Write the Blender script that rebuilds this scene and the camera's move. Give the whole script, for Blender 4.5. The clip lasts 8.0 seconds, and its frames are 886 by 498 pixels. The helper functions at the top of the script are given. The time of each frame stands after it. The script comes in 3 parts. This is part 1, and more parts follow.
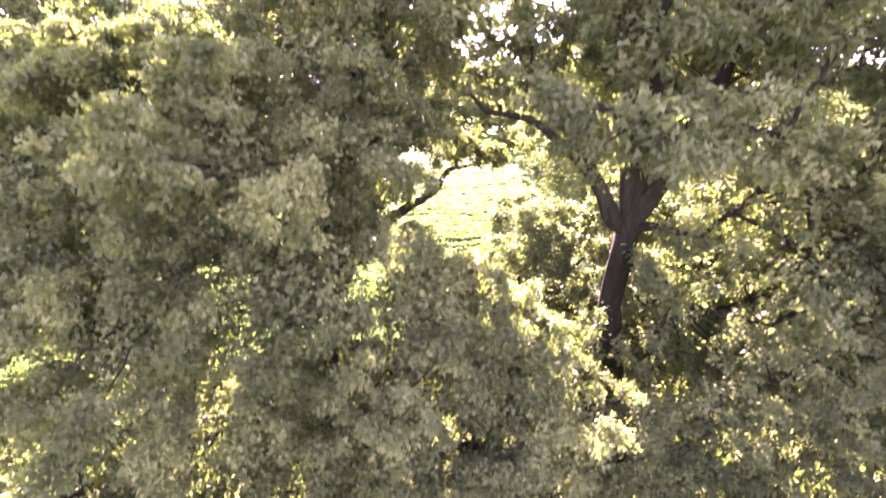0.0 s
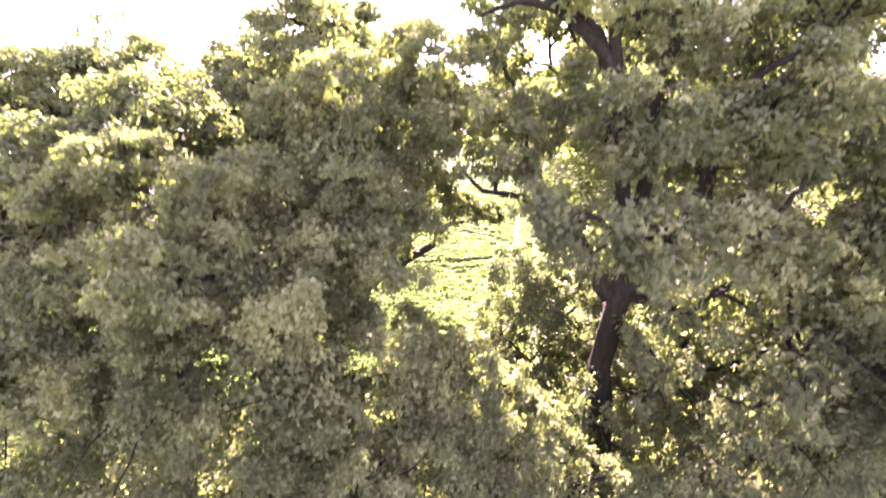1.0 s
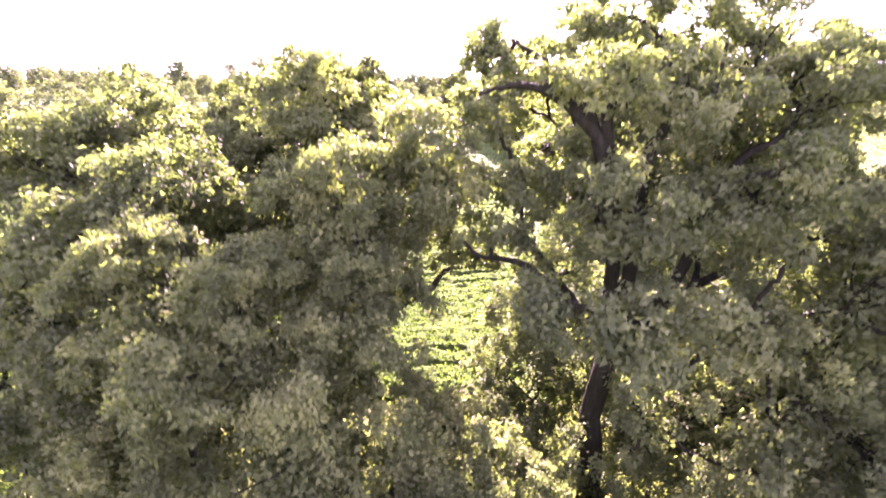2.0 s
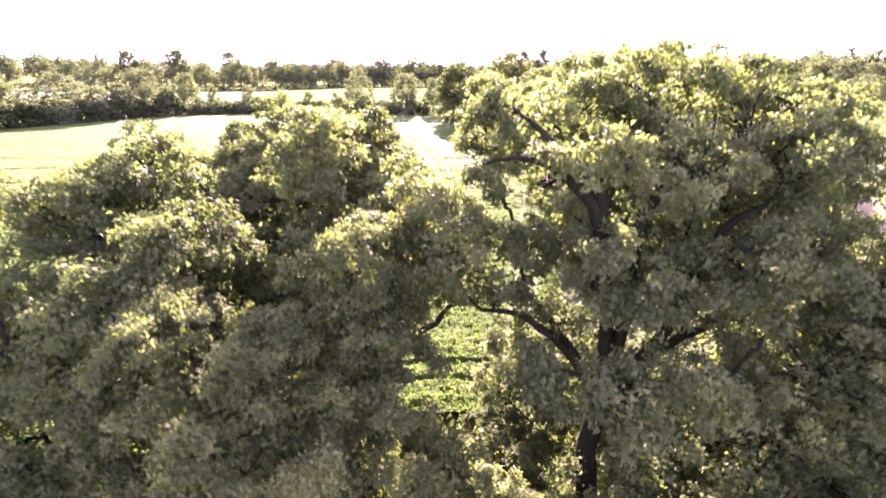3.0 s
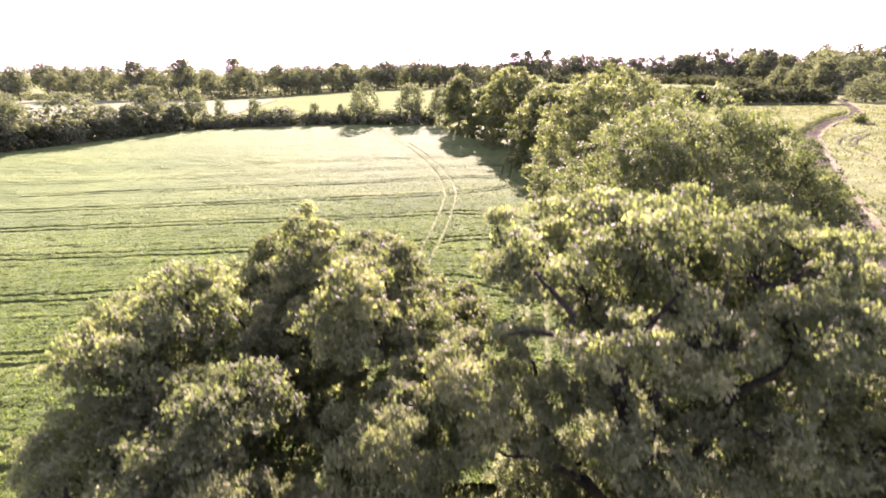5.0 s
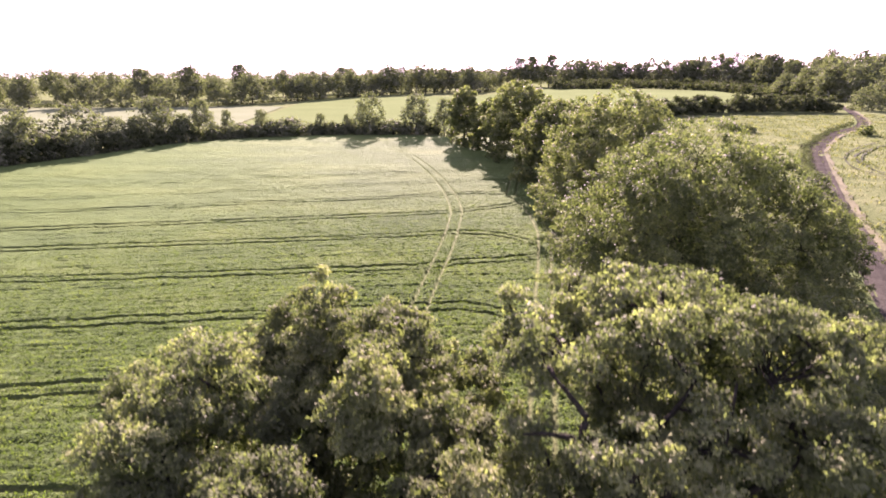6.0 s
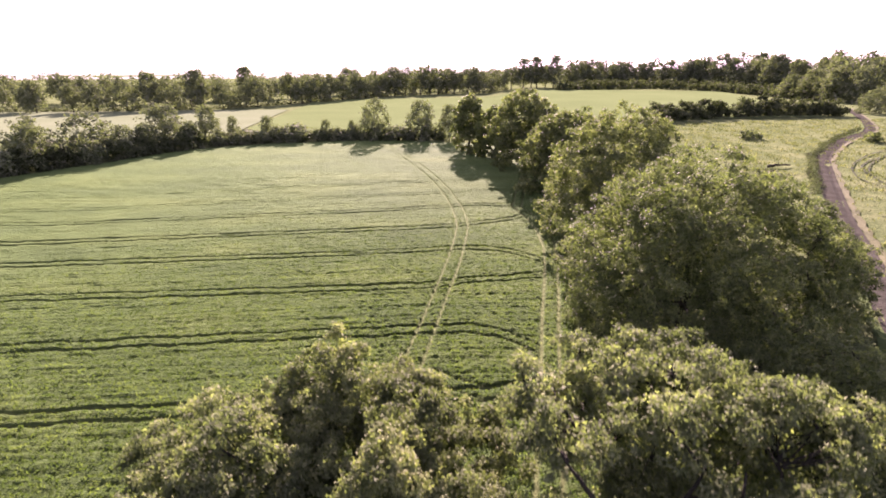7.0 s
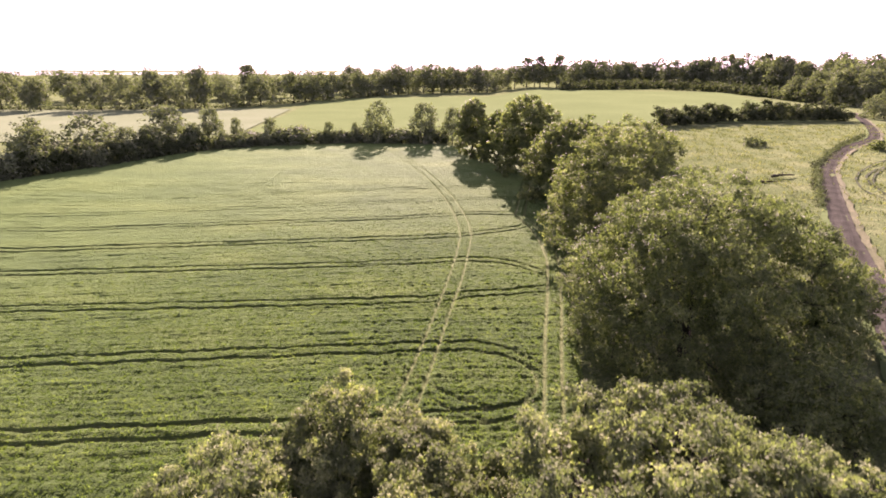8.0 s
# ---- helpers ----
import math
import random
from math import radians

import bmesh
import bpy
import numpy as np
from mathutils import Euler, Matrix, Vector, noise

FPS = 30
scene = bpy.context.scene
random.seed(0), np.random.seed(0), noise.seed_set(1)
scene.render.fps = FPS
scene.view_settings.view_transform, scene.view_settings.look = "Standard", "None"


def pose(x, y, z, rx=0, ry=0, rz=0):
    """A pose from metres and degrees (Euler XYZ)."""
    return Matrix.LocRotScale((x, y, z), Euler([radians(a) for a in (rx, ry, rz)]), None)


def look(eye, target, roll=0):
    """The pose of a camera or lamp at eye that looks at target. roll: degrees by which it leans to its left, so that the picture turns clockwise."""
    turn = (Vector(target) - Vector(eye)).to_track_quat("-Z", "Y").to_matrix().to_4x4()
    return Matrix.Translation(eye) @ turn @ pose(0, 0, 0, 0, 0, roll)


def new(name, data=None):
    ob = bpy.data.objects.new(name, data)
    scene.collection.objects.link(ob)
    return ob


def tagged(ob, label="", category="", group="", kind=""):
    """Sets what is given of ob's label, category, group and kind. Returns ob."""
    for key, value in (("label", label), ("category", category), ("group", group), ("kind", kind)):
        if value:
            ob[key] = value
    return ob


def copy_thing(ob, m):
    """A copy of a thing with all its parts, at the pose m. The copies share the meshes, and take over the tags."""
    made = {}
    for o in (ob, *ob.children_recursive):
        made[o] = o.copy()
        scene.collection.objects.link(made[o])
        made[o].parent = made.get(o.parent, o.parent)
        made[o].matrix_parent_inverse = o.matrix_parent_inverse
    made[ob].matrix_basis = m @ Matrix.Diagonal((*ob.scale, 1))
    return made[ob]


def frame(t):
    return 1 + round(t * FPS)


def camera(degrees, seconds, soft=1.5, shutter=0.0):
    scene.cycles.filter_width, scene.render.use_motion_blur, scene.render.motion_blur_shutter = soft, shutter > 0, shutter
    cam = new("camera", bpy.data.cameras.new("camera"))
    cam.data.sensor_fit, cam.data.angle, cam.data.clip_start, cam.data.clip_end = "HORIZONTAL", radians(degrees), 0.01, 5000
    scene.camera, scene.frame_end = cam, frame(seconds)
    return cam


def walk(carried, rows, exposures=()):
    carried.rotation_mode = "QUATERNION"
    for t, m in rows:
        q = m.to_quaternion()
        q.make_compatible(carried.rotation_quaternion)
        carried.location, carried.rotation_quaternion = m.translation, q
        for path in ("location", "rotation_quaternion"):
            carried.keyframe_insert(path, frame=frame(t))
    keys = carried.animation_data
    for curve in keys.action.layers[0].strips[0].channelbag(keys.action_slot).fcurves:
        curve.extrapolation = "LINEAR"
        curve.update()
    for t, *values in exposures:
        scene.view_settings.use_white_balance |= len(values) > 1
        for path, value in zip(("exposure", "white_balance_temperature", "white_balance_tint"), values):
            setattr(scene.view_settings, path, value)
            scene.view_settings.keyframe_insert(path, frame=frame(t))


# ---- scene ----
cam = camera(83.7, 8.0, soft=1.7, shutter=0.9)
METRES, EYE, TILT, LEAN, TURN = 16.0, 10.2, -17.0, 0.0, 0.0
ROWS = [
    (0.0, 0.0, 0.0, 0.0, 0.0, 0.0, 0.0),
    (0.5, 0.0007, -0.0105, 0.0496, -0.14, -0.11, -0.27),
    (1.0, 0.0074, -0.0229, 0.1024, 0.19, -0.25, -1.05),
    (1.5, 0.0119, -0.0349, 0.1497, 0.43, -0.48, -1.55),
    (2.0, 0.013, -0.0522, 0.2021, 0.56, -1.22, -1.77),
    (3.5, -0.0062, -0.112, 0.3561, 0.58, -3.36, -1.33),
    (4.0, -0.0155, -0.1184, 0.4148, 0.72, -3.66, -0.85),
    (4.5, -0.0251, -0.122, 0.4757, 0.83, -3.59, -0.51),
    (5.0, -0.0341, -0.1272, 0.55, 1.18, -3.14, -0.7),
    (6.5, -0.0651, -0.1496, 0.7733, 1.86, -2.86, -0.7),
    (7.0, -0.0755, -0.1566, 0.8465, 2.12, -3.06, -0.69),
    (7.5, -0.0838, -0.1612, 0.9095, 2.27, -3.25, -0.72),
    (8.0, -0.0914, -0.1609, 0.9717, 2.34, -3.41, -1.09),
]
walk(cam, [(t, pose(0, 0, EYE, TILT, LEAN, TURN) @ pose(METRES * x, METRES * y, METRES * z, 90 + pitch, roll, yaw)) for t, x, y, z, yaw, pitch, roll in ROWS], exposures=((0.0, 5.38, 6100, 90), (2.0, 4.88, 6080, 89), (3.5, 4.14, 5950, 86), (5.0, 3.7, 5950, 85), (6.5, 3.03, 6000, 80), (8.0, 2.94, 6200, 76)))

# ---- light ----
SUN_UP, SUN_TURN = radians(25), radians(0)
world = bpy.data.worlds.new("sky")
scene.world = world
world.use_nodes = True
wn = world.node_tree
sky = wn.nodes.new("ShaderNodeTexSky")
sky.sky_type, sky.sun_disc = "NISHITA", False
sky.sun_elevation, sky.sun_rotation = SUN_UP, SUN_TURN
sky.air_density, sky.dust_density, sky.ozone_density = 1.0, 1.2, 0.8
haze = wn.nodes.new("ShaderNodeHueSaturation")
haze.inputs["Saturation"].default_value = 0.45
wn.links.new(sky.outputs[0], haze.inputs["Color"])
wn.links.new(haze.outputs[0], wn.nodes["Background"].inputs[0])
wn.nodes["Background"].inputs[1].default_value = 0.05
sun = new("sun", bpy.data.lights.new("sun", "SUN"))
sun.data.energy, sun.data.angle, sun.data.color = 5.0, radians(0.6), (1.0, 0.88, 0.70)
to_sun = Vector((math.sin(SUN_TURN) * math.cos(SUN_UP), math.cos(SUN_TURN) * math.cos(SUN_UP), math.sin(SUN_UP)))
sun.matrix_world = look((0, 0, 60), Vector((0, 0, 60)) - to_sun)


# ---- the lie of the land ----
def smooth(a, b, v):
    u = np.clip((np.asarray(v, float) - a) / (b - a), 0, 1)
    return u * u * (3 - 2 * u)


def land(x, y):
    """Height of the ground: a nearly level field, falling a little to one side, rising to a low plateau on the other."""
    x, y = np.asarray(x, float), np.asarray(y, float)
    z = 0.014 * (np.clip(y, 0, 175) - 44)
    z = z + np.maximum(0.045 * np.minimum(x, 0), -3.2) * (1 - 0.75 * smooth(50, 150, y))
    return z + 5.6 * smooth(12, 60, x)


# ---- materials ----
def nodes_of(name):
    m = bpy.data.materials.new(name)
    m.use_nodes = True
    t = m.node_tree
    return m, t.nodes, t.links, t.nodes["Principled BSDF"], t.nodes["Material Output"]


def ramp_of(n, stops):
    r = n.new("ShaderNodeValToRGB")
    while len(r.color_ramp.elements) < len(stops):
        r.color_ramp.elements.new(0.5)
    for e, (p, c) in zip(r.color_ramp.elements, stops):
        e.position, e.color = p, (*c, 1)
    return r


def noise_of(n, l, scale, detail=4, vector=None, rough=0.55):
    t = n.new("ShaderNodeTexNoise")
    t.inputs["Scale"].default_value, t.inputs["Detail"].default_value, t.inputs["Roughness"].default_value = scale, detail, rough
    if vector:
        l.new(vector, t.inputs["Vector"])
    return t


def leaf_material(name, dark, middle, light, through_it=0.29, gloss=0.6, patch=0.35, rim=0.12):
    """Leaves: each one a tone of its own, the tone drifting from bough to bough; light passes through them."""
    m, n, l, p, out = nodes_of(name)
    geo, co = n.new("ShaderNodeNewGeometry"), n.new("ShaderNodeTexCoord")
    big = noise_of(n, l, patch, 3, co.outputs["Object"])
    add = n.new("ShaderNodeMath")
    add.operation = "MULTIPLY_ADD"
    l.new(geo.outputs["Random Per Island"], add.inputs[0])
    add.inputs[1].default_value = 0.1
    mid = noise_of(n, l, patch * 4, 2, co.outputs["Object"])
    both = n.new("ShaderNodeMath")
    both.operation = "MULTIPLY_ADD"
    l.new(mid.outputs["Fac"], both.inputs[0])
    both.inputs[1].default_value = 0.6
    l.new(big.outputs["Fac"], both.inputs[2])
    l.new(both.outputs[0], add.inputs[2])
    ramp = ramp_of(n, ((0.66, dark), (0.92, middle), (1.0, light)))
    l.new(add.outputs[0], ramp.inputs[0])
    l.new(ramp.outputs[0], p.inputs["Base Color"])
    p.inputs["Roughness"].default_value = gloss
    p.inputs["Specular IOR Level"].default_value = 0.03
    p.inputs["Sheen Weight"].default_value, p.inputs["Sheen Roughness"].default_value = rim, 0.5
    p.inputs["Sheen Tint"].default_value = (0.56, 0.74, 0.26, 1)
    tr, mix, lift = n.new("ShaderNodeBsdfTranslucent"), n.new("ShaderNodeMixShader"), n.new("ShaderNodeMixRGB")
    lift.blend_type = "MULTIPLY"
    lift.inputs[0].default_value = 1.0
    lift.inputs[2].default_value = (1.8, 2.2, 0.8, 1)
    l.new(ramp.outputs[0], lift.inputs[1])
    l.new(lift.outputs[0], tr.inputs["Color"])
    mix.inputs[0].default_value = through_it
    l.new(p.outputs[0], mix.inputs[1])
    l.new(tr.outputs[0], mix.inputs[2])
    l.new(mix.outputs[0], out.inputs["Surface"])
    return m


def ground_material(name, stops, coarse, fine, bump=0.3, rough=0.9, stretch=(1, 1, 1)):
    m, n, l, p, out = nodes_of(name)
    co, mp = n.new("ShaderNodeTexCoord"), n.new("ShaderNodeMapping")
    mp.inputs["Scale"].default_value = stretch
    l.new(co.outputs["Object"], mp.inputs["Vector"])
    a, b = noise_of(n, l, coarse, 5, mp.outputs[0]), noise_of(n, l, fine, 6, mp.outputs[0], 0.65)
    mix = n.new("ShaderNodeMath")
    mix.operation = "MULTIPLY_ADD"
    l.new(a.outputs["Fac"], mix.inputs[0])
    mix.inputs[1].default_value = 0.55
    half = n.new("ShaderNodeMath")
    half.operation = "MULTIPLY"
    half.inputs[1].default_value = 0.45
    l.new(b.outputs["Fac"], half.inputs[0])
    l.new(half.outputs[0], mix.inputs[2])
    r = ramp_of(n, stops)
    l.new(mix.outputs[0], r.inputs[0])
    l.new(r.outputs[0], p.inputs["Base Color"])
    p.inputs["Roughness"].default_value = rough
    p.inputs["Specular IOR Level"].default_value = 0.03
    bp = n.new("ShaderNodeBump")
    bp.inputs["Strength"].default_value, bp.inputs["Distance"].default_value = bump, 0.25
    l.new(b.outputs["Fac"], bp.inputs["Height"])
    l.new(bp.outputs[0], p.inputs["Normal"])
    return m


OAK = leaf_material("oak_leaf", (0.048, 0.063, 0.027), (0.09, 0.112, 0.047), (0.145, 0.168, 0.07), 0.34)
# Deeper green oak leaf, darkened further for the edge row's shaded sides.
OAK_DEEP_SHADED = leaf_material("oak_leaf_deep_shaded", (0.037, 0.052, 0.02), (0.071, 0.092, 0.034), (0.117, 0.142, 0.053), 0.29)
OAK_WARM = leaf_material("oak_leaf_yellowish", (0.05, 0.065, 0.025), (0.094, 0.116, 0.044), (0.15, 0.172, 0.065))
SHRUB = leaf_material("shrub_leaf", (0.05, 0.066, 0.03), (0.09, 0.11, 0.05), (0.15, 0.175, 0.085), 0.3)
# Leaf colour darkened to carry the shade on the hedges' backlit faces.
HEDGE_SHADE_LEAF = leaf_material("hedge_leaf_shaded", (0.03, 0.04, 0.018), (0.05, 0.063, 0.03), (0.078, 0.095, 0.045), 0.2, 0.9, 0.12, 0.03)
# Distance haze is mixed into this paler, greyer leaf colour.
FAR_HAZE_LEAF = leaf_material("far_leaf_hazed", (0.07, 0.086, 0.046), (0.1, 0.12, 0.064), (0.135, 0.156, 0.085), 0.2, 0.9, 0.12, 0.03)
BARK = ground_material("bark", ((0.3, (0.009, 0.01, 0.006)), (0.5, (0.023, 0.024, 0.014)), (0.75, (0.052, 0.053, 0.034))), 0.9, 9.0, 0.8, 0.9, (1, 1, 0.25))
GRASS = ground_material("rough_grass", ((0.36, (0.022, 0.038, 0.011)), (0.5, (0.044, 0.063, 0.022)), (0.62, (0.08, 0.098, 0.04))), 0.16, 1.7, 0.9)
CROP = ground_material("young_crop", ((0.38, (0.007, 0.015, 0.003)), (0.5, (0.017, 0.03, 0.005)), (0.62, (0.036, 0.051, 0.01))), 0.12, 6.0, 1.0, 0.95, (0.35, 1, 1))
cn, cl = CROP.node_tree.nodes, CROP.node_tree.links
at_n, mud = cn.new("ShaderNodeAttribute"), cn.new("ShaderNodeMixRGB")
at_n.attribute_name = "bare"
was = cn["Principled BSDF"].inputs["Base Color"].links[0].from_socket
cl.new(at_n.outputs["Fac"], mud.inputs[0])
cl.new(was, mud.inputs[1])
mud.inputs[2].default_value = (0.06, 0.067, 0.024, 1)
cl.new(mud.outputs[0], cn["Principled BSDF"].inputs["Base Color"])
cn["Principled BSDF"].inputs["Specular IOR Level"].default_value = 0.03
cn["Principled BSDF"].inputs["Sheen Weight"].default_value = 0.25
cn["Principled BSDF"].inputs["Sheen Roughness"].default_value = 0.55
cn["Principled BSDF"].inputs["Sheen Tint"].default_value = (0.44, 0.74, 0.21, 1)
SOIL = ground_material("trodden_soil", ((0.3, (0.023, 0.024, 0.016)), (0.55, (0.042, 0.044, 0.03)), (0.8, (0.072, 0.075, 0.053))), 0.5, 4.0, 0.5)
PALE = ground_material("pale_stubble", ((0.3, (0.044, 0.064, 0.034)), (0.5, (0.06, 0.082, 0.045)), (0.7, (0.08, 0.102, 0.06))), 0.03, 0.7, 0.4)
MEADOW = ground_material("far_meadow", ((0.3, (0.026, 0.048, 0.014)), (0.5, (0.037, 0.062, 0.019)), (0.7, (0.055, 0.084, 0.03))), 0.03, 0.8, 0.4)
SOIL.node_tree.nodes["Principled BSDF"].inputs["Specular IOR Level"].default_value = 0.0
for m in (PALE, MEADOW, GRASS):
    p = m.node_tree.nodes["Principled BSDF"]
    p.inputs["Specular IOR Level"].default_value = 0.0
    p.inputs["Sheen Weight"].default_value, p.inputs["Sheen Roughness"].default_value = 0.11, 0.55
    p.inputs["Sheen Tint"].default_value = (0.55, 0.7, 0.27, 1)
RUT = ground_material("pressed_grass", ((0.3, (0.014, 0.023, 0.007)), (0.5, (0.026, 0.038, 0.012)), (0.7, (0.044, 0.056, 0.02))), 0.4, 3.0, 0.5)
STRAW = ground_material("straw_verge", ((0.3, (0.045, 0.056, 0.02)), (0.5, (0.07, 0.08, 0.032)), (0.7, (0.1, 0.11, 0.048))), 0.3, 2.0, 0.6)
# Pale base colour paints in the haze over the far hills.
HAZE_HILLS = ground_material("haze_toned_hills", ((0.3, (0.2, 0.21, 0.17)), (0.7, (0.27, 0.28, 0.23))), 0.004, 0.03, 0.1)


# ---- mesh helpers ----
def mesh_of(name, verts, faces):
    """A mesh from arrays of corners and of triangles or quads."""
    me = bpy.data.meshes.new(name)
    verts, faces = np.asarray(verts, np.float32), np.asarray(faces, np.int32)
    k = faces.shape[1]
    me.vertices.add(len(verts))
    me.vertices.foreach_set("co", verts.ravel())
    me.loops.add(faces.size)
    me.loops.foreach_set("vertex_index", faces.ravel())
    me.polygons.add(len(faces))
    me.polygons.foreach_set("loop_start", np.arange(0, faces.size, k, dtype=np.int32))
    me.update(calc_edges=True)
    me.validate()
    return me


def part(name, me, material, parent=None, label="", soft=False):
    ob = new(name, me)
    if not me.materials:
        me.materials.append(material)
    if soft:
        me.shade_smooth()
    if parent:
        ob.parent = parent
    if label:
        ob["label"] = label
    return ob


def tube(points, radii, sides=8, rng=None):
    """A tapered, slightly knobbly limb along points."""
    pts, n = np.asarray(points, float), len(points)
    tang = np.gradient(pts, axis=0)
    tang /= np.linalg.norm(tang, axis=1)[:, None] + 1e-9
    side = np.cross(tang, (0.31, 0.77, 0.55))
    side /= np.linalg.norm(side, axis=1)[:, None] + 1e-9
    other = np.cross(tang, side)
    ang = np.linspace(0, 2 * np.pi, sides, endpoint=False)
    r = np.asarray(radii)[:, None] * (1 + (rng.normal(0, 0.08, (n, sides)) if rng is not None else 0))
    ring = pts[:, None] + r[..., None] * (np.cos(ang)[None, :, None] * side[:, None] + np.sin(ang)[None, :, None] * other[:, None])
    i, j = np.meshgrid(np.arange(n - 1), np.arange(sides), indexing="ij")
    a, b = i * sides + j, i * sides + (j + 1) % sides
    return ring.reshape(-1, 3), np.stack([a, b, b + sides, a + sides], -1).reshape(-1, 4)


def joined(pieces):
    vs, fs, k = [], [], 0
    for v, f in pieces:
        vs.append(v), fs.append(f + k)
        k += len(v)
    return np.concatenate(vs), np.concatenate(fs)


def bough(a, b, rng, r0, r1, n=9, bend=0.12, arch=0.15):
    """A crooked limb from a to b."""
    a, b = np.asarray(a, float), np.asarray(b, float)
    u = np.linspace(0, 1, n)[:, None]
    span = np.linalg.norm(b - a)
    mid = (a + b) / 2 + rng.normal(0, bend, 3) * span + np.array((0, 0, arch * span))
    p = (1 - u) ** 2 * a + 2 * u * (1 - u) * mid + u * u * b
    p += rng.normal(0, 0.022 * span, (n, 3)) * np.sin(np.pi * u)
    return p, r0 + (r1 - r0) * u[:, 0] ** 0.7


def unit(v):
    return v / (np.linalg.norm(v, axis=-1, keepdims=True) + 1e-9)


def leaves_at(pos, out, rng, size, droop=0.35):
    """One folded kite of two triangles for each leaf or leaf spray, facing outward and up, each turned its own way."""
    n = len(pos)
    nor = unit(0.5 * out + np.array((0, 0, 0.5)) + rng.normal(0, 0.42, (n, 3)))
    axis = unit(np.cross(nor, rng.normal(0, 1, (n, 3))) + np.array((0, 0, -droop)))
    side = unit(np.cross(nor, axis))
    length = (size * rng.uniform(0.6, 1.35, n))[:, None]
    width = length * rng.uniform(0.28, 0.42, n)[:, None]
    fold = nor * length * rng.uniform(0.02, 0.16, n)[:, None]
    mid = pos + axis * length * 0.55
    v = np.stack([pos, mid + side * width + fold, pos + axis * length, mid - side * width + fold], 1).reshape(-1, 3)
    k = np.arange(n)[:, None] * 4
    f = np.concatenate([k + np.array((0, 1, 2)), k + np.array((0, 2, 3))], 1).reshape(-1, 3)
    return v, f


def leaflets_at(pos, out, rng, size, droop=0.35):
    """Small leaves of near trees: one slender triangle each."""
    n = len(pos)
    nor = unit(0.5 * out + np.array((0, 0, 0.5)) + rng.normal(0, 0.5, (n, 3)))
    axis = unit(np.cross(nor, rng.normal(0, 1, (n, 3))) + np.array((0, 0, -droop)))
    side = unit(np.cross(nor, axis))
    length = (size * rng.uniform(0.6, 1.35, n))[:, None]
    width = length * rng.uniform(0.3, 0.46, n)[:, None]
    v = np.stack([pos, pos + axis * length * 0.62 + side * width, pos + axis * length - side * width * 0.75], 1).reshape(-1, 3)
    return v, np.arange(n * 3).reshape(-1, 3)


def boughs_of(lobes, rng, bough_size, gaps=0.0):
    """Leafy boughs over the outer skin of a crown made of lobes: centres, outward ways, radii."""
    lobes = np.asarray(lobes, float)
    cen, out, rad = [], [], []
    for c in lobes:
        k = int(2.35 * (c[3] / bough_size) ** 2) + 4
        d = unit(rng.normal(0, 1, (k, 3)))
        d = d[(d[:, 2] > -0.3) | (rng.random(k) < 0.4)]
        p = c[:3] + d * (c[3] * rng.uniform(0.74, 1.04, len(d)))[:, None] * np.array((1, 1, 0.9))
        near = np.min(np.where((lobes == c).all(1)[None], 9, np.linalg.norm(p[:, None] - lobes[None, :, :3], axis=2) / lobes[None, :, 3]), axis=1)
        keep = (near > 0.72) | (rng.random(len(d)) < 0.15)
        airy = np.sin(1.7 * p[:, 0] + 1.1 * p[:, 2] + 0.4) * np.sin(1.5 * p[:, 1] - 1.3 * p[:, 2]) + 0.35 * rng.normal(0, 1, len(d))
        keep &= airy < 1.2 - 1.7 * gaps
        cen.append(p[keep]), out.append(d[keep]), rad.append(bough_size * rng.uniform(0.55, 1.3, keep.sum()))
    return np.concatenate(cen), np.concatenate(out), np.concatenate(rad)


def foliage(lobes, rng, count, size, bough_size, leaf=leaves_at, gaps=0.0):
    """Leaves in rounded sprays, thick on top of each bough and thin below it, with a sparse fill inside the crown."""
    cen, out, rad = boughs_of(lobes, rng, bough_size, gaps)
    pick = np.repeat(np.arange(len(cen)), rng.multinomial(int(count * 0.8), rad ** 2 / np.sum(rad ** 2)))
    m = 8
    way = unit(rng.normal(0, 1, (len(cen), m, 3)) + 0.7 * out[:, None] + np.array((0, 0, 0.55)))
    reach = rng.uniform(0.55, 1.12, (len(cen), m))
    j = rng.integers(0, m, len(pick))
    d = way[pick, j]
    pos = cen[pick] + (d * (reach[pick, j] * rng.uniform(0.6, 1.0, len(pick)) ** 0.5)[:, None] * np.array((1, 1, 0.8)) + rng.normal(0, 0.17, (len(pick), 3)) * np.array((1, 1, 0.7))) * rad[pick, None]
    d = unit(d + rng.normal(0, 0.45, (len(pick), 3)))
    lo = np.asarray(lobes, float)
    inner = rng.choice(len(lo), int(count * 0.2), p=lo[:, 3] ** 2 / np.sum(lo[:, 3] ** 2))
    di = unit(rng.normal(0, 1, (len(inner), 3)))
    pin = lo[inner, :3] + di * (lo[inner, 3] * rng.uniform(0.15, 0.62, len(inner)))[:, None]
    return leaf(np.concatenate([pos, pin]), np.concatenate([d, di]), rng, np.concatenate([np.full(len(pos), size), np.full(len(pin), size * 1.35)])), cen


def empty(name, at):
    ob = new(name)
    ob.location = at
    ob.empty_display_size = 0.5
    return ob


def shifted(v, base):
    return np.asarray(v) - np.asarray(base)[None]


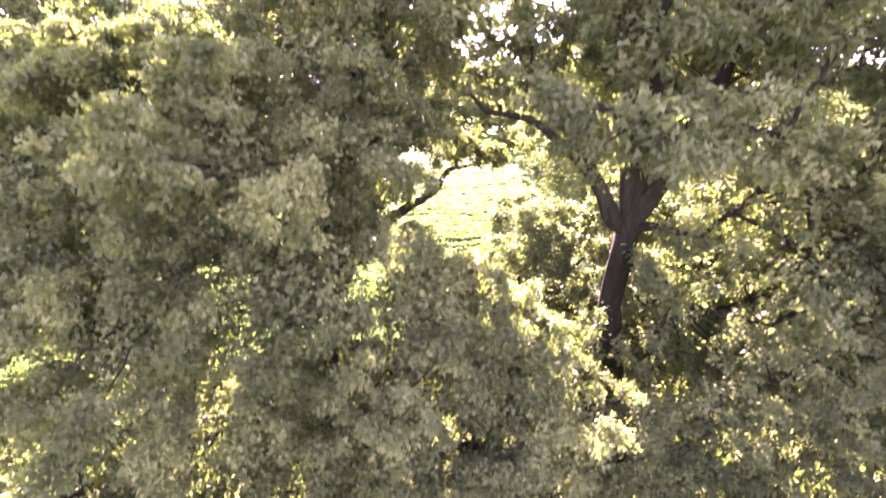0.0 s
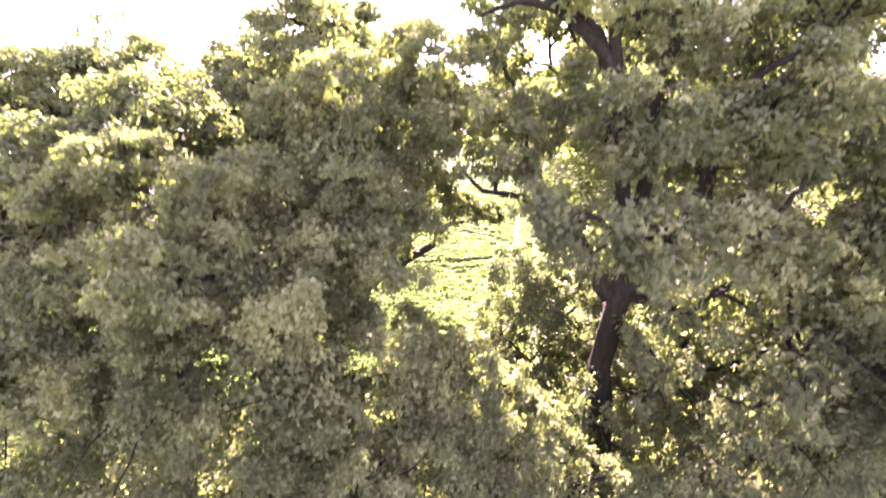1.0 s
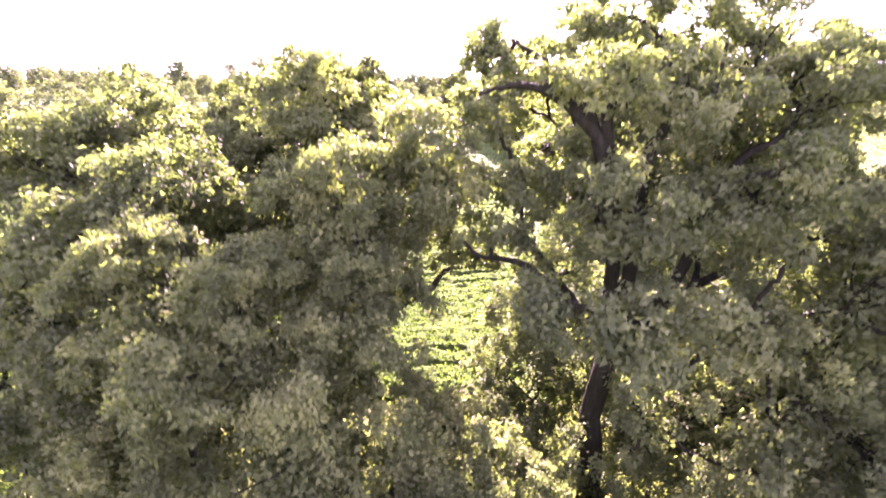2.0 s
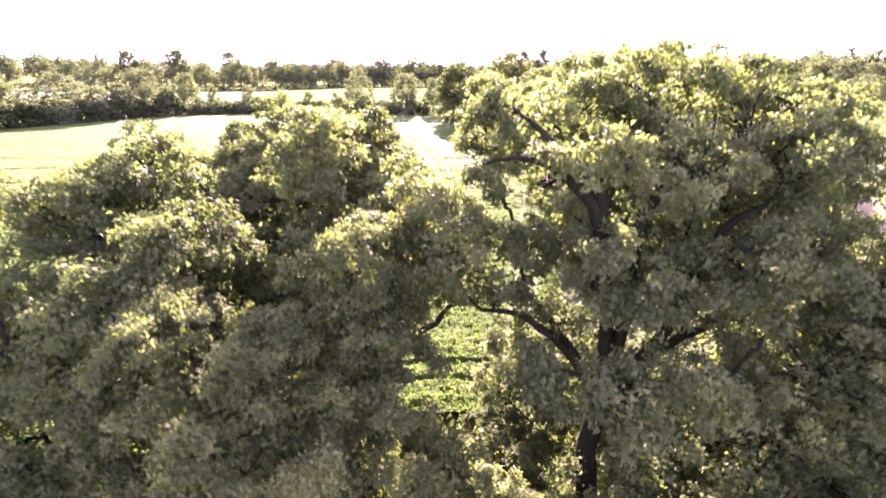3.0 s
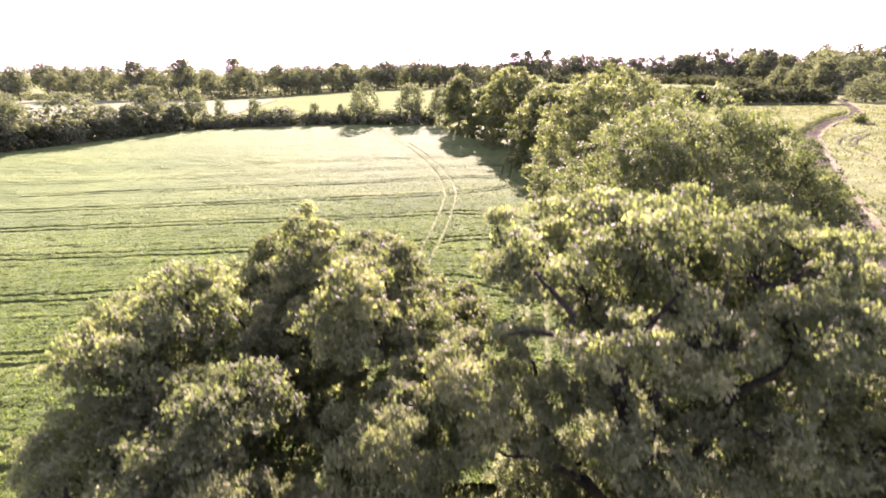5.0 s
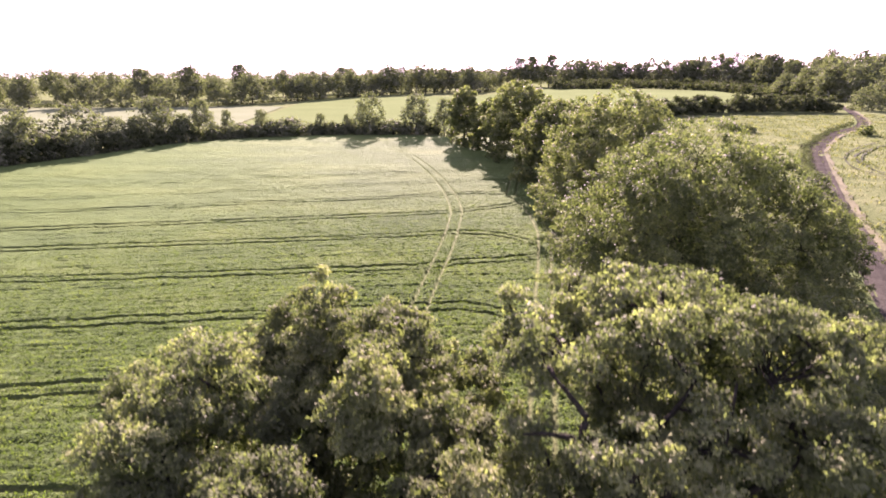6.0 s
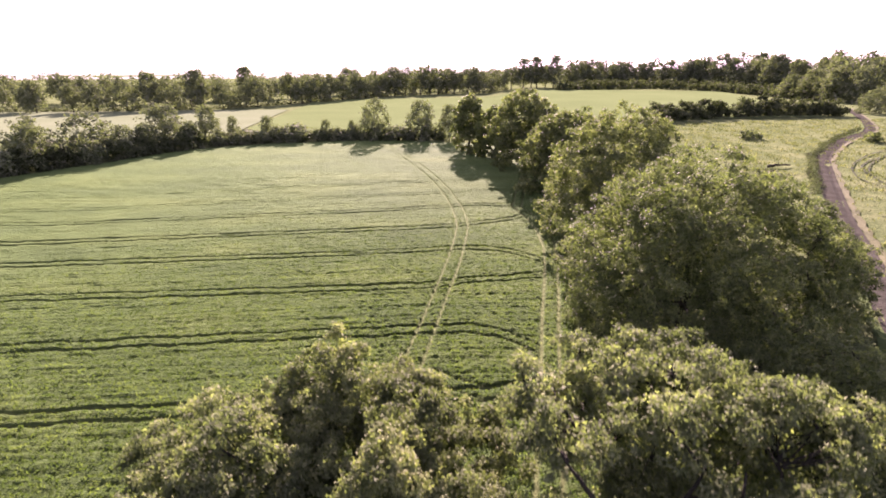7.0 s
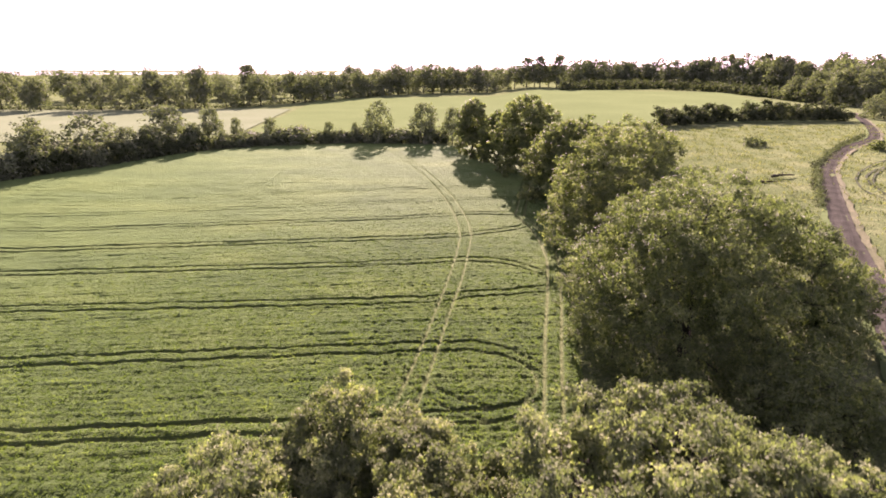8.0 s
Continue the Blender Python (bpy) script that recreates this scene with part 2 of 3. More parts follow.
def tree(name, base, lobes, seed, leaf, label, count=60000, size=0.12, clump=0.5, girth=0.42, fork=0.38, category="tree", lean=(0, 0), twigs=3, group="", sides=8, limbs=(), gaps=0.0):
    """A tree: tapered trunk, crooked boughs to each lobe of the crown, twigs, and a crown of single leaves."""
    rng = np.random.default_rng(seed)
    lobes = np.asarray(lobes, float)
    bz = float(land(base[0], base[1])) - 0.05
    foot = np.array((base[0], base[1], bz))
    top = lobes[:, 2].max()
    root = empty(name, foot)
    tagged(root, label, category, group)
    stem = np.array((base[0] + lean[0], base[1] + lean[1], bz + fork * (top - bz)))
    p, r = bough(foot, stem, rng, girth, girth * 0.72, 9, 0.03, 0)
    r[0] *= 1.5
    r[1] *= 1.15
    v, f = tube(p, r, sides + 6, rng)
    part("trunk", mesh_of("trunk", shifted(v, foot), f), BARK, root, soft=True)
    (lv, lf), cen = foliage(lobes, rng, count, size, clump, leaflets_at, gaps)
    fine = []
    joints = [(p[-1], r[-1] * 0.95), (p[-2], r[-2] * 0.6), (p[-3], r[-3] * 0.5)]
    hub = p[-1]
    for way in limbs:
        way = np.array([stem, *way], float)
        at_ = np.linspace(0, len(way) - 1, 22)
        q = np.stack([np.interp(at_, np.arange(len(way)), way[:, k]) for k in range(3)], -1)
        q[1:-1] = (q[:-2] + 2 * q[1:-1] + q[2:]) / 4
        q[2:] += rng.normal(0, 0.045, (20, 3)).cumsum(0) * 0.4
        rr = np.linspace(girth * 0.5, 0.03, 22)
        v, f = tube(q, rr, sides, rng)
        part("branch", mesh_of("branch", shifted(v, foot), f), BARK, root, soft=True)
        joints += [(q[k], rr[k]) for k in range(5, 22, 3)]
    near_first = np.argsort(np.linalg.norm(lobes[:, :3] - hub, axis=1), kind="stable")
    if sides == 8:
        lv3 = lv.reshape(-1, 3, 3)
        owner = np.concatenate([np.argmin(np.linalg.norm(q[:, None] - lobes[None, :, :3], axis=2) / lobes[None, :, 3], axis=1) for q in np.array_split(lv3[:, 0], max(1, len(lv3) // 20000))])
    for c_id in near_first[:: 3 if sides == 4 else 1]:
        c = lobes[c_id]
        tip = c[:3] + np.array((0, 0, 0.2 * c[3]))
        cost = [np.linalg.norm(tip - s) + 0.35 * np.linalg.norm(s - hub) + 0.25 * max(0, s[2] - tip[2]) for s, _ in joints]
        s, rs = joints[int(np.argmin(cost))]
        q, rr = bough(s, tip, rng, max(0.05, min(rs * 0.8, girth * 0.62)), 0.04, 11 if sides > 5 else 6)
        joints += [(q[i], rr[i]) for i in range(2, len(q), 2)]
        v, f = tube(q, rr, sides, rng)
        limb = part("branch", mesh_of("branch", shifted(v, foot), f), BARK, root, soft=True)
        if sides == 8:
            held = lv3[owner == c_id]
            if len(held):
                tagged(part("leaf_spray", mesh_of("leaf_spray", held.reshape(-1, 3) - foot, np.arange(len(held) * 3).reshape(-1, 3)), leaf, limb), kind="stuff")
        mine = cen[np.linalg.norm(cen - c[:3], axis=1) < c[3] * 1.1]
        for g in mine[rng.permutation(len(mine))[: int(twigs * c[3] ** 2)]]:
            qq, r3 = bough(q[rng.integers(4, 11)], g, rng, 0.035, 0.008, 6, 0.12, 0.05)
            fine.append(tube(qq, r3, 5))
    if fine:
        v, f = joined(fine)
        tagged(part("twig_tangle", mesh_of("twig_tangle", shifted(v, foot), f), BARK, root), kind="stuff")
    if sides != 8:
        part("crown", mesh_of("crown", shifted(lv, foot), lf), leaf, root)
    return root


def with_knobs(lobes, seed, n=5):
    """The main lobes of a crown with smaller rounded knobs over their outer and upper sides."""
    g = np.random.default_rng(seed)
    out = [tuple(c) for c in lobes]
    mid = np.mean([c[:3] for c in lobes], axis=0)
    for x, y, z, r in lobes:
        if r < 0.9:
            continue
        away = unit(np.array((x, y, z)) - mid)
        for _ in range(int(n * r / 1.5 + 0.5)):
            d = unit(g.normal(0, 1, 3) + 0.5 * away + np.array((0, 0, 0.6)))
            k = r * g.uniform(0.26, 0.42)
            out.append((x + d[0] * r * 0.8, y + d[1] * r * 0.8, z + d[2] * r * 0.74, k))
    return out


def lobes_round(x, y, z0, radius, top, rng, n=16, low=0.18):
    """Lobes for a broad domed crown over the ground height z0, up to the height top."""
    out, tall = [], top - z0
    for i in range(n):
        u = ((i + 0.5) / n) ** 0.85
        h = low + (0.97 - low) * u
        ring = radius * math.sqrt(max(0.03, 1 - max(0, (h - 0.38) / 0.64) ** 2)) * (0.82 + 0.18 * min(1, h / 0.4))
        r = radius * rng.uniform(0.22, 0.36) * (18 / max(n, 18)) ** 0.36
        a = i * 2.4 + rng.uniform(-0.5, 0.5)
        d = max(0, ring - r * 0.9) * rng.uniform(0.85, 1.06)
        out.append((x + d * math.cos(a), y + d * math.sin(a), z0 + h * tall - r * 0.75, r))
    out.append((x, y, z0 + 0.5 * tall, radius * 0.5))
    out.append((x, y, z0 + 0.8 * tall, radius * 0.4))
    for i in range(5):
        out.append((x + 0.4 * radius * math.cos(1.26 * i), y + 0.4 * radius * math.sin(1.26 * i), z0 + 0.42 * tall, radius * 0.34))
    return out


# ---- ground ----
def grid(name, xs, ys, height, material, keep=None):
    X, Y = np.meshgrid(xs, ys)
    v = np.stack([X, Y, height(X, Y)], -1).reshape(-1, 3)
    i, j = np.meshgrid(np.arange(len(ys) - 1), np.arange(len(xs) - 1), indexing="ij")
    a = (i * len(xs) + j).ravel()
    f = np.stack([a, a + 1, a + 1 + len(xs), a + len(xs)], -1)
    if keep is not None:
        mid = v[f].mean(1)
        f = f[keep(mid[:, 0], mid[:, 1])]
        used, f = np.unique(f, return_inverse=True)
        v, f = v[used], f.reshape(-1, 4)
    return part(name, mesh_of(name, v, f), material, soft=True)


def rough(x, y, scale, seed):
    """Cheap lumpy relief, a sum of crossed waves, about -1 to 1."""
    g = np.random.default_rng(seed)
    z = np.zeros_like(np.asarray(x, float))
    for _ in range(9):
        a, k, ph = g.uniform(0, 6.28), g.uniform(0.6, 1.9) / scale, g.uniform(0, 6.28)
        z += np.sin((x * math.cos(a) + y * math.sin(a)) * k * 6.28 + ph)
    return z / 4


far = np.array([210, 260, 330, 430, 600, 900, 1400, 2200, 3400])
gx = np.concatenate([-far[::-1], np.arange(-190, 191, 2.0), far])
gy = np.concatenate([-far[::-1], np.arange(-190, -10, 12.0), np.arange(-8, 260, 2.0), far[2:]])
ground = grid("ground", gx, gy, lambda x, y: land(x, y) + np.where((x < 10 + 0.135 * (y - 46)) & (y > 18) & (y < 150), -0.06, 0.12 * rough(x, y, 9, 4) * (np.hypot(x, y) < 170)), GRASS)
tagged(ground, "rough pale green and straw grassland under the trees", "ground", kind="structure")


# ---- the crop, pressed down along the wheel tracks ----
LINES = {-3: (12.4, 0.06), -2: (23.0, 0.06), -1: (33.6, 0.06), 0: (44.05, 0.05), 1: (53.9, 0.016), 2: (65.2, 0.022), 3: (75.7, 0.043), 4: (86.5, 0.066), 5: (97.5, 0.106), 6: (107.8, 0.12), 7: (118.4, 0.13), 8: (129.0, 0.14)}
BENDS = {-1: (5, 0.0, 0.012), 0: (1.5, 0.0, -0.075), 1: (6, 0.2, 0.0), 3: (7, 0.0, 0.02)}


def line_y(k, x):
    """Run of the k-th tramline across the field; the ends bend as the tractor turned at the field's edge."""
    y = LINES[k][0] + LINES[k][1] * x
    start, slope, curve = BENDS.get(k, (0, 0.0, 0.0))
    u = np.maximum(x + start, 0)
    y = y + slope * u + curve * u * u
    if k == 2:
        y = y + 0.05 * np.maximum(x + 18, 0) - 0.06 * np.maximum(x, 0) ** 2
    if k == 4:
        y = y + 0.09 * np.maximum(x + 13, 0) - 0.02 * np.maximum(x, 0) ** 2
    return y


def dist_lines(x, y):
    d = np.full(np.shape(x), 9.0)
    for k in LINES:
        c = np.abs(y - line_y(k, x))
        d = np.minimum(d, np.abs(c - 0.78) + 0.04 * max(k - 3, 0) + 9 * (x > edge_x(y)))
    return d


def cross_x(y):
    """The curved track that crosses the tramlines."""
    return -1.0 - 4.6 * np.maximum((76 - y) / 39.4, 0) ** 1.35 - 19.0 * np.clip((y - 76) / 68, 0, 1.35) ** 1.55


def edge_x(y):
    return 6.8 + 0.165 * (y - 44.5) - 0.0098 * np.clip(y - 62, 0, 25) ** 2


def side_x(y):
    """Where the crop ends under the row of oaks."""
    return 10.3 + 0.135 * (y - 46)


def end_y(x):
    """Where the crop ends at the far hedges."""
    return np.interp(x, (-126, -110, -103, -95, -87, -79, -68, -43, -24, 10), (97, 112, 120, 130, 143, 151, 158, 165, 165, 158))


def track_gap(x, y):
    wob = 0.12 * np.sin(x * 0.7 + y * 0.2) + 0.07 * np.sin(x * 1.9)
    d = dist_lines(x, y + wob)
    d = np.minimum(d, np.abs(np.abs(x - cross_x(y) + 0.4 * wob) - 0.85) * 1.2)
    d = np.minimum(d, np.abs(x - edge_x(y) + 0.3 * wob) * 0.9)
    d = np.minimum(d, np.abs(x - edge_x(y) - 1.6 + 0.3 * wob) * 0.95)
    turn = np.abs(np.abs(y - 34 - 0.115 * np.maximum(2 - x, 0) ** 1.8) - 0.85) * 1.25 + 0.06 + 9 * ((x < -9.5) | (x > 1))
    loop = np.abs(np.hypot((x - 0.8) / 4.4, (y - 38.7) / 3.9) - 1) * 4.6 + 0.04 + 9 * (x < 0.5)
    return np.minimum(np.minimum(d, turn), loop)


def crop_height(x, y):
    cut = 1 - smooth(0.1, 0.25, track_gap(x, y))
    even = 1 - 0.75 * smooth(45, 120, np.hypot(x * 0.8, y))
    h = 0.33 + 0.03 * rough(x, y, 1.3, 7) + even * (0.07 * rough(x * 0.4, y, 0.5, 8) + 0.06 * rough(x, y, 0.4, 10)) + 0.05 * rough(x * 0.12, y, 1.1, 9) + 0.035 * rough(x * 0.05, y, 2.4, 11)
    edge = smooth(0, 0.7, side_x(y) - x) * smooth(0, 1.0, end_y(x) - y)
    return land(x, y) + 0.03 + (h * (1 - cut) + 0.03 * cut) * edge


def in_field(x, y):
    return (x > -126) & (x < side_x(y)) & (y < end_y(x)) & (y > 19.5 + 0.6 * np.minimum(x + 6, 0))


cx = np.concatenate([np.arange(-126, -60, 1.3), np.arange(-60, -12, 0.6), np.arange(-12, 26, 0.22)])
cy = np.concatenate([np.arange(-50, 12, 0.5), np.arange(12, 74, 0.16), np.arange(74, 112, 0.22), np.arange(112, 166, 0.36)])
crop = grid("crop_field", cx, cy, crop_height, CROP, in_field)
bare = crop.data.attributes.new("bare", "FLOAT", "POINT")
at = np.zeros(len(crop.data.vertices) * 3, np.float32)
crop.data.vertices.foreach_get("co", at)
bare.data.foreach_set("value", (1 - smooth(0.06, 0.2, track_gap(at[0::3], at[1::3]))).astype(np.float32))
tagged(crop, "young green cereal crop with paired tractor tracks", "field", kind="stuff")


def sheet(name, corners, lift, material, label, nu=40, nv=24):
    """A field draped over the land between four corners."""
    a, b, c, d = [np.array(q, float) for q in corners]
    u, v = np.meshgrid(np.linspace(0, 1, nu), np.linspace(0, 1, nv))
    p = (1 - u)[..., None] * ((1 - v)[..., None] * a + v[..., None] * d) + u[..., None] * ((1 - v)[..., None] * b + v[..., None] * c)
    x, y = p[..., 0], p[..., 1]
    q = np.stack([x, y, land(x, y) + lift], -1).reshape(-1, 3)
    i, j = np.meshgrid(np.arange(nv - 1), np.arange(nu - 1), indexing="ij")
    k = (i * nu + j).ravel()
    ob = part(name, mesh_of(name, q, np.stack([k, k + 1, k + 1 + nu, k + nu], -1)), material, soft=True)
    return tagged(ob, label, "field", kind="structure")


sheet("far_field_pale", ((-330, 140), (-84, 170), (-103, 298), (-330, 262)), 0.3, PALE, "pale dry stubble field beyond the hedge")
sheet("far_field_green", ((-83, 170), (60, 176), (76, 430), (-112, 400)), 0.3, MEADOW, "smooth green field beyond the hedge")
sheet("hill_field_green", ((60, 176), (130, 190), (195, 400), (76, 430)), 0.3, MEADOW, "smooth green hill field between hedges")

# ---- distance ----
for k, (dist, high) in enumerate(((1500, 13), (2300, 27), (3200, 42))):
    a = np.linspace(-1.2, 1.2, 90)
    r = np.random.default_rng(50 + k)
    crest = high * (0.6 + 0.18 * np.sin(a * 5 + k) + 0.12 * np.sin(a * 13 + 2 * k)) + r.normal(0, 1.5, 90)
    rows = [np.stack([np.sin(a) * (dist + s), np.cos(a) * (dist + s), z], -1) for s, z in ((-250, a * 0 - 6), (-60, crest * 0.8), (0, crest), (260, a * 0 - 6))]
    q = np.concatenate(rows)
    i, j = np.meshgrid(np.arange(3), np.arange(89), indexing="ij")
    b = (i * 90 + j).ravel()
    tagged(part("backdrop", mesh_of("backdrop", q, np.stack([b, b + 1, b + 91, b + 90], -1)), HAZE_HILLS, soft=True), "low wooded hills on the horizon, pale with painted haze", "hill", kind="structure")

# ---- the near oaks ----
CROWN = [
    (4.9, 13.6, 14.3, 2.1), (1.9, 15.5, 13.7, 1.5), (7.6, 13.2, 13.5, 1.9), (9.5, 13.9, 12.9, 2.0), (2.0, 13.0, 13.9, 1.2), (5.2, 10.6, 13.0, 1.3), (7.6, 10.5, 13.0, 1.4), (9.7, 10.2, 10.8, 1.8),
    (3.5, 8.9, 11.1, 1.05), (6.2, 9.2, 11.2, 1.4), (2.9, 7.5, 9.85, 0.88), (8.0, 8.8, 9.6, 1.7), (10.5, 9.6, 8.0, 2.0), (12.0, 12.0, 8.8, 2.0), (6.9, 9.2, 8.2, 1.1), (7.0, 8.7, 6.8, 1.5),
    (9.2, 8.8, 6.2, 1.7), (4.2, 16.2, 13.6, 1.9), (6.5, 16.6, 13.3, 1.8), (9.4, 15.8, 11.8, 1.85), (4.6, 17.0, 11.3, 1.7), (8.5, 17.2, 11.3, 2.1), (4.4, 13.2, 11.6, 1.4), (1.7, 11.6, 11.3, 0.9)]
# Low foliage; hidden rear and inner lobes are added to shade the front.
SKIRT_AND_SHADE = [
    (6.6, 12.9, 10.6, 1.8), (7.8, 11.6, 7.6, 1.7), (10.4, 12.2, 7.0, 2.1), (11.8, 15.0, 7.8, 2.2), (8.4, 16.2, 4.6, 2.0), (11.4, 15.4, 4.2, 2.2), (6.7, 11.9, 4.4, 1.4), (8.6, 11.9, 4.8, 1.7), (9.0, 13.6, 2.6, 1.8), (6.4, 13.4, 2.4, 1.5), (10.6, 11.6, 4.4, 1.6), (12.4, 17.0, 8.0, 2.1), (11.2, 12.6, 10.4, 1.4), (12.6, 11.8, 8.0, 1.8)]
SPRAYS = [
    (4.3, 10.4, 3.3, 0.6), (4.5, 10.3, 2.2, 0.9), (4.75, 10.6, 6.4, 0.35), (2.4, 11.1, 9.8, 0.55), (1.2, 10.8, 10.3, 0.42), (3.2, 11.2, 9.4, 0.5), (5.0, 9.9, 6.0, 0.6), (4.9, 10.3, 4.9, 0.65), (5.5, 10.2, 7.2, 0.6), (3.6, 10.5, 4.4, 0.5), (2.2, 7.9, 10.0, 0.5), (3.0, 7.9, 9.5, 0.75), (3.9, 8.1, 9.45, 0.7), (4.8, 8.3, 9.5, 0.75), (5.8, 8.6, 9.4, 0.8), (3.2, 11.0, 11.9, 0.8), (3.9, 12.4, 10.6, 0.85), (3.4, 9.9, 13.6, 0.6), (2.4, 10.0, 13.6, 0.6), (1.1, 11.4, 12.7, 0.6)]
LOW_LIMBS = (
    ((3.96, 11.2, 7.41), (3.59, 11.1, 8.29), (3.06, 11, 8.93), (2.45, 10.9, 9.37), (1.86, 10.8, 9.76), (0.9, 10.7, 9.87), (0.48, 10.7, 10.35)),
    ((3.96, 11.2, 7.41), (3.59, 11.1, 8.29), (3.2, 11, 8.81), (2.83, 11.2, 9.4), (2.51, 11.3, 9.7), (2.09, 11.5, 10.12)),
    ((4.53, 11, 8.05), (5.3, 10.7, 8.82), (6.17, 10.4, 9.74), (6.69, 10.2, 10.21), (7.27, 10.2, 10.86)),
    ((4.54, 11.2, 8.08), (4.29, 11.3, 8.9), (4.02, 11.2, 9.89), (4, 11, 11.02), (4.19, 11, 11.88)),
)
HIGH_LIMBS = (
    ((5.2, 10.8, 8.9), (5.6, 10.4, 10.4), (6, 10.2, 12.4), (6.8, 10.2, 12.8), (7.2, 10.4, 13.4)),
    ((4, 10.9, 10.2), (3.5, 10.5, 12.2), (3.2, 10.3, 13.2), (3.8, 10.4, 13.4), (4.1, 10.8, 13.7), (4.6, 11.2, 13.9), (5.2, 11.8, 14.4)),
    ((3.9, 10.8, 10.4), (3.3, 10.4, 12.6), (2.4, 10.4, 13.4), (1.9, 10.5, 13.6), (1.4, 10.6, 13.6), (0.9, 10.8, 13.4)),
    ((3.9, 10.9, 10.6), (2.9, 10.5, 13.2), (1.9, 10.5, 13.6), (2.1, 10.8, 13.9), (1.7, 11.2, 14.3), (1.3, 11.8, 14.6)),
    ((4.4, 10.8, 10), (4.1, 10.4, 12.2), (4.8, 10.5, 13.2), (5.3, 10.6, 13.3), (5.6, 11, 13.7), (5.9, 11.6, 14.5)),
)
tree("oak_tree", (4.32, 11.3), with_knobs(CROWN, 5) + SKIRT_AND_SHADE + SPRAYS,
    11, OAK, "large spreading oak in full dark green leaf, backlit", 360000, 0.122, 0.5, 0.37, 0.489, lean=(0.0, -0.1), twigs=6, gaps=0.42, limbs=LOW_LIMBS + HIGH_LIMBS)
tree("oak_tree", (-2.6, 8.9), with_knobs([
    (-1.9, 9.1, 11.0, 1.45), (-1.2, 9.3, 10.3, 0.85), (-3.4, 7.6, 9.1, 1.8), (-1.6, 8.7, 9.0, 1.35), (-4.6, 7.9, 9.5, 1.7), (-2.5, 7.5, 7.2, 2.0), (-4.6, 7.5, 6.4, 1.9),
    (-0.4, 8.3, 6.6, 1.5), (0.9, 8.4, 5.7, 1.3), (1.9, 8.2, 4.9, 1.2), (-1.0, 7.8, 4.9, 1.9), (2.7, 8.1, 4.0, 1.2), (3.4, 8.2, 2.9, 1.2), (-3.4, 7.6, 4.2, 1.9), (0.8, 7.8, 3.6, 1.5), (-2.3, 7.4, 2.6, 1.6)], 6, 3),
    12, OAK_WARM, "lower bushy oak with yellowish green leaves", 350000, 0.092, 0.46, 0.3, 0.34, gaps=0.15)
tree("oak_tree", (-8.2, 12.0), with_knobs([
    (-6.1, 10.9, 10.7, 1.5), (-6.9, 14.0, 11.2, 1.2), (-8.8, 16.6, 10.8, 1.6), (-6.9, 16.1, 11.6, 1.3), (-10.3, 15.8, 10.8, 1.7), (-11.6, 15.5, 10.2, 1.4), (-9.9, 14.3, 11.4, 1.4), (-8.4, 13.9, 11.9, 1.5), (-9.4, 12.5, 10.8, 1.9), (-9.2, 10.5, 9.1, 2.0), (-7.4, 9.8, 9.4, 1.9), (-11.1, 12.2, 7.7, 1.9),
    (-8.5, 8.7, 6.4, 2.2), (-7.2, 9.0, 7.7, 1.4), (-7.0, 8.2, 4.2, 2.1), (-10.7, 9.7, 5.4, 2.2), (-6.5, 12.8, 8.2, 1.8), (-9.5, 14.5, 8.5, 2.0)], 7),
    13, OAK, "rounded oak in dark green leaf beside the field", 200000, 0.122, 0.52, 0.36, 0.34, gaps=0.18)
tree("oak_tree", (-3.4, 14.4), with_knobs([
    (-6.0, 17.7, 12.3, 1.9), (-3.2, 17.1, 11.3, 1.8), (-5.7, 16.2, 11.4, 1.5), (-3.4, 16.3, 12.4, 1.4), (-1.0, 17.0, 10.8, 1.2), (0.4, 15.6, 10.9, 0.8), (-2.8, 14.8, 12.9, 1.4), (-3.0, 12.5, 12.8, 1.3), (-1.8, 12.4, 12.4, 1.0), (-0.9, 12.6, 11.8, 1.0), (0.0, 13.6, 10.9, 0.7),
    (-5.0, 14.5, 10.4, 1.8), (-2.6, 16.0, 10.4, 1.9), (-1.1, 15.0, 9.2, 0.9), (-4.2, 13.2, 8.4, 2.0), (-2.0, 13.4, 8.0, 1.3)], 8) + [
    (0.35, 14.3, 8.6, 0.32), (0.75, 14.2, 8.75, 0.34), (1.2, 14.4, 8.6, 0.3), (1.5, 14.3, 8.4, 0.22), (0.1, 14.5, 9.0, 0.3), (-0.7, 10.4, 12.3, 0.7), (-0.1, 9.7, 12.2, 0.62), (0.3, 9.6, 11.6, 0.5), (-0.4, 10.0, 11.5, 0.55), (0.2, 10.4, 10.9, 0.45)],
    14, OAK_WARM, "tall oak with a narrow uneven crown", 190000, 0.118, 0.5, 0.36, 0.4, gaps=0.25, limbs=(((-1.36, 14.3, 6.93), (-0.64, 14.3, 7.39), (-0.17, 14.3, 7.63), (0.08, 14.3, 8.16), (0.41, 14.3, 8.33), (1.23, 14.3, 8.45)), ((-2.4, 13.4, 9.0), (-1.5, 12.6, 10.3), (-1.0, 12.2, 11.2), (-0.6, 11.4, 11.7), (-0.2, 10.3, 11.9)), ((-2.0, 13.2, 9.2), (-0.9, 12.0, 10.2), (-0.5, 11.6, 11.0), (-0.5, 11.0, 11.6), (-0.4, 10.4, 11.6))))
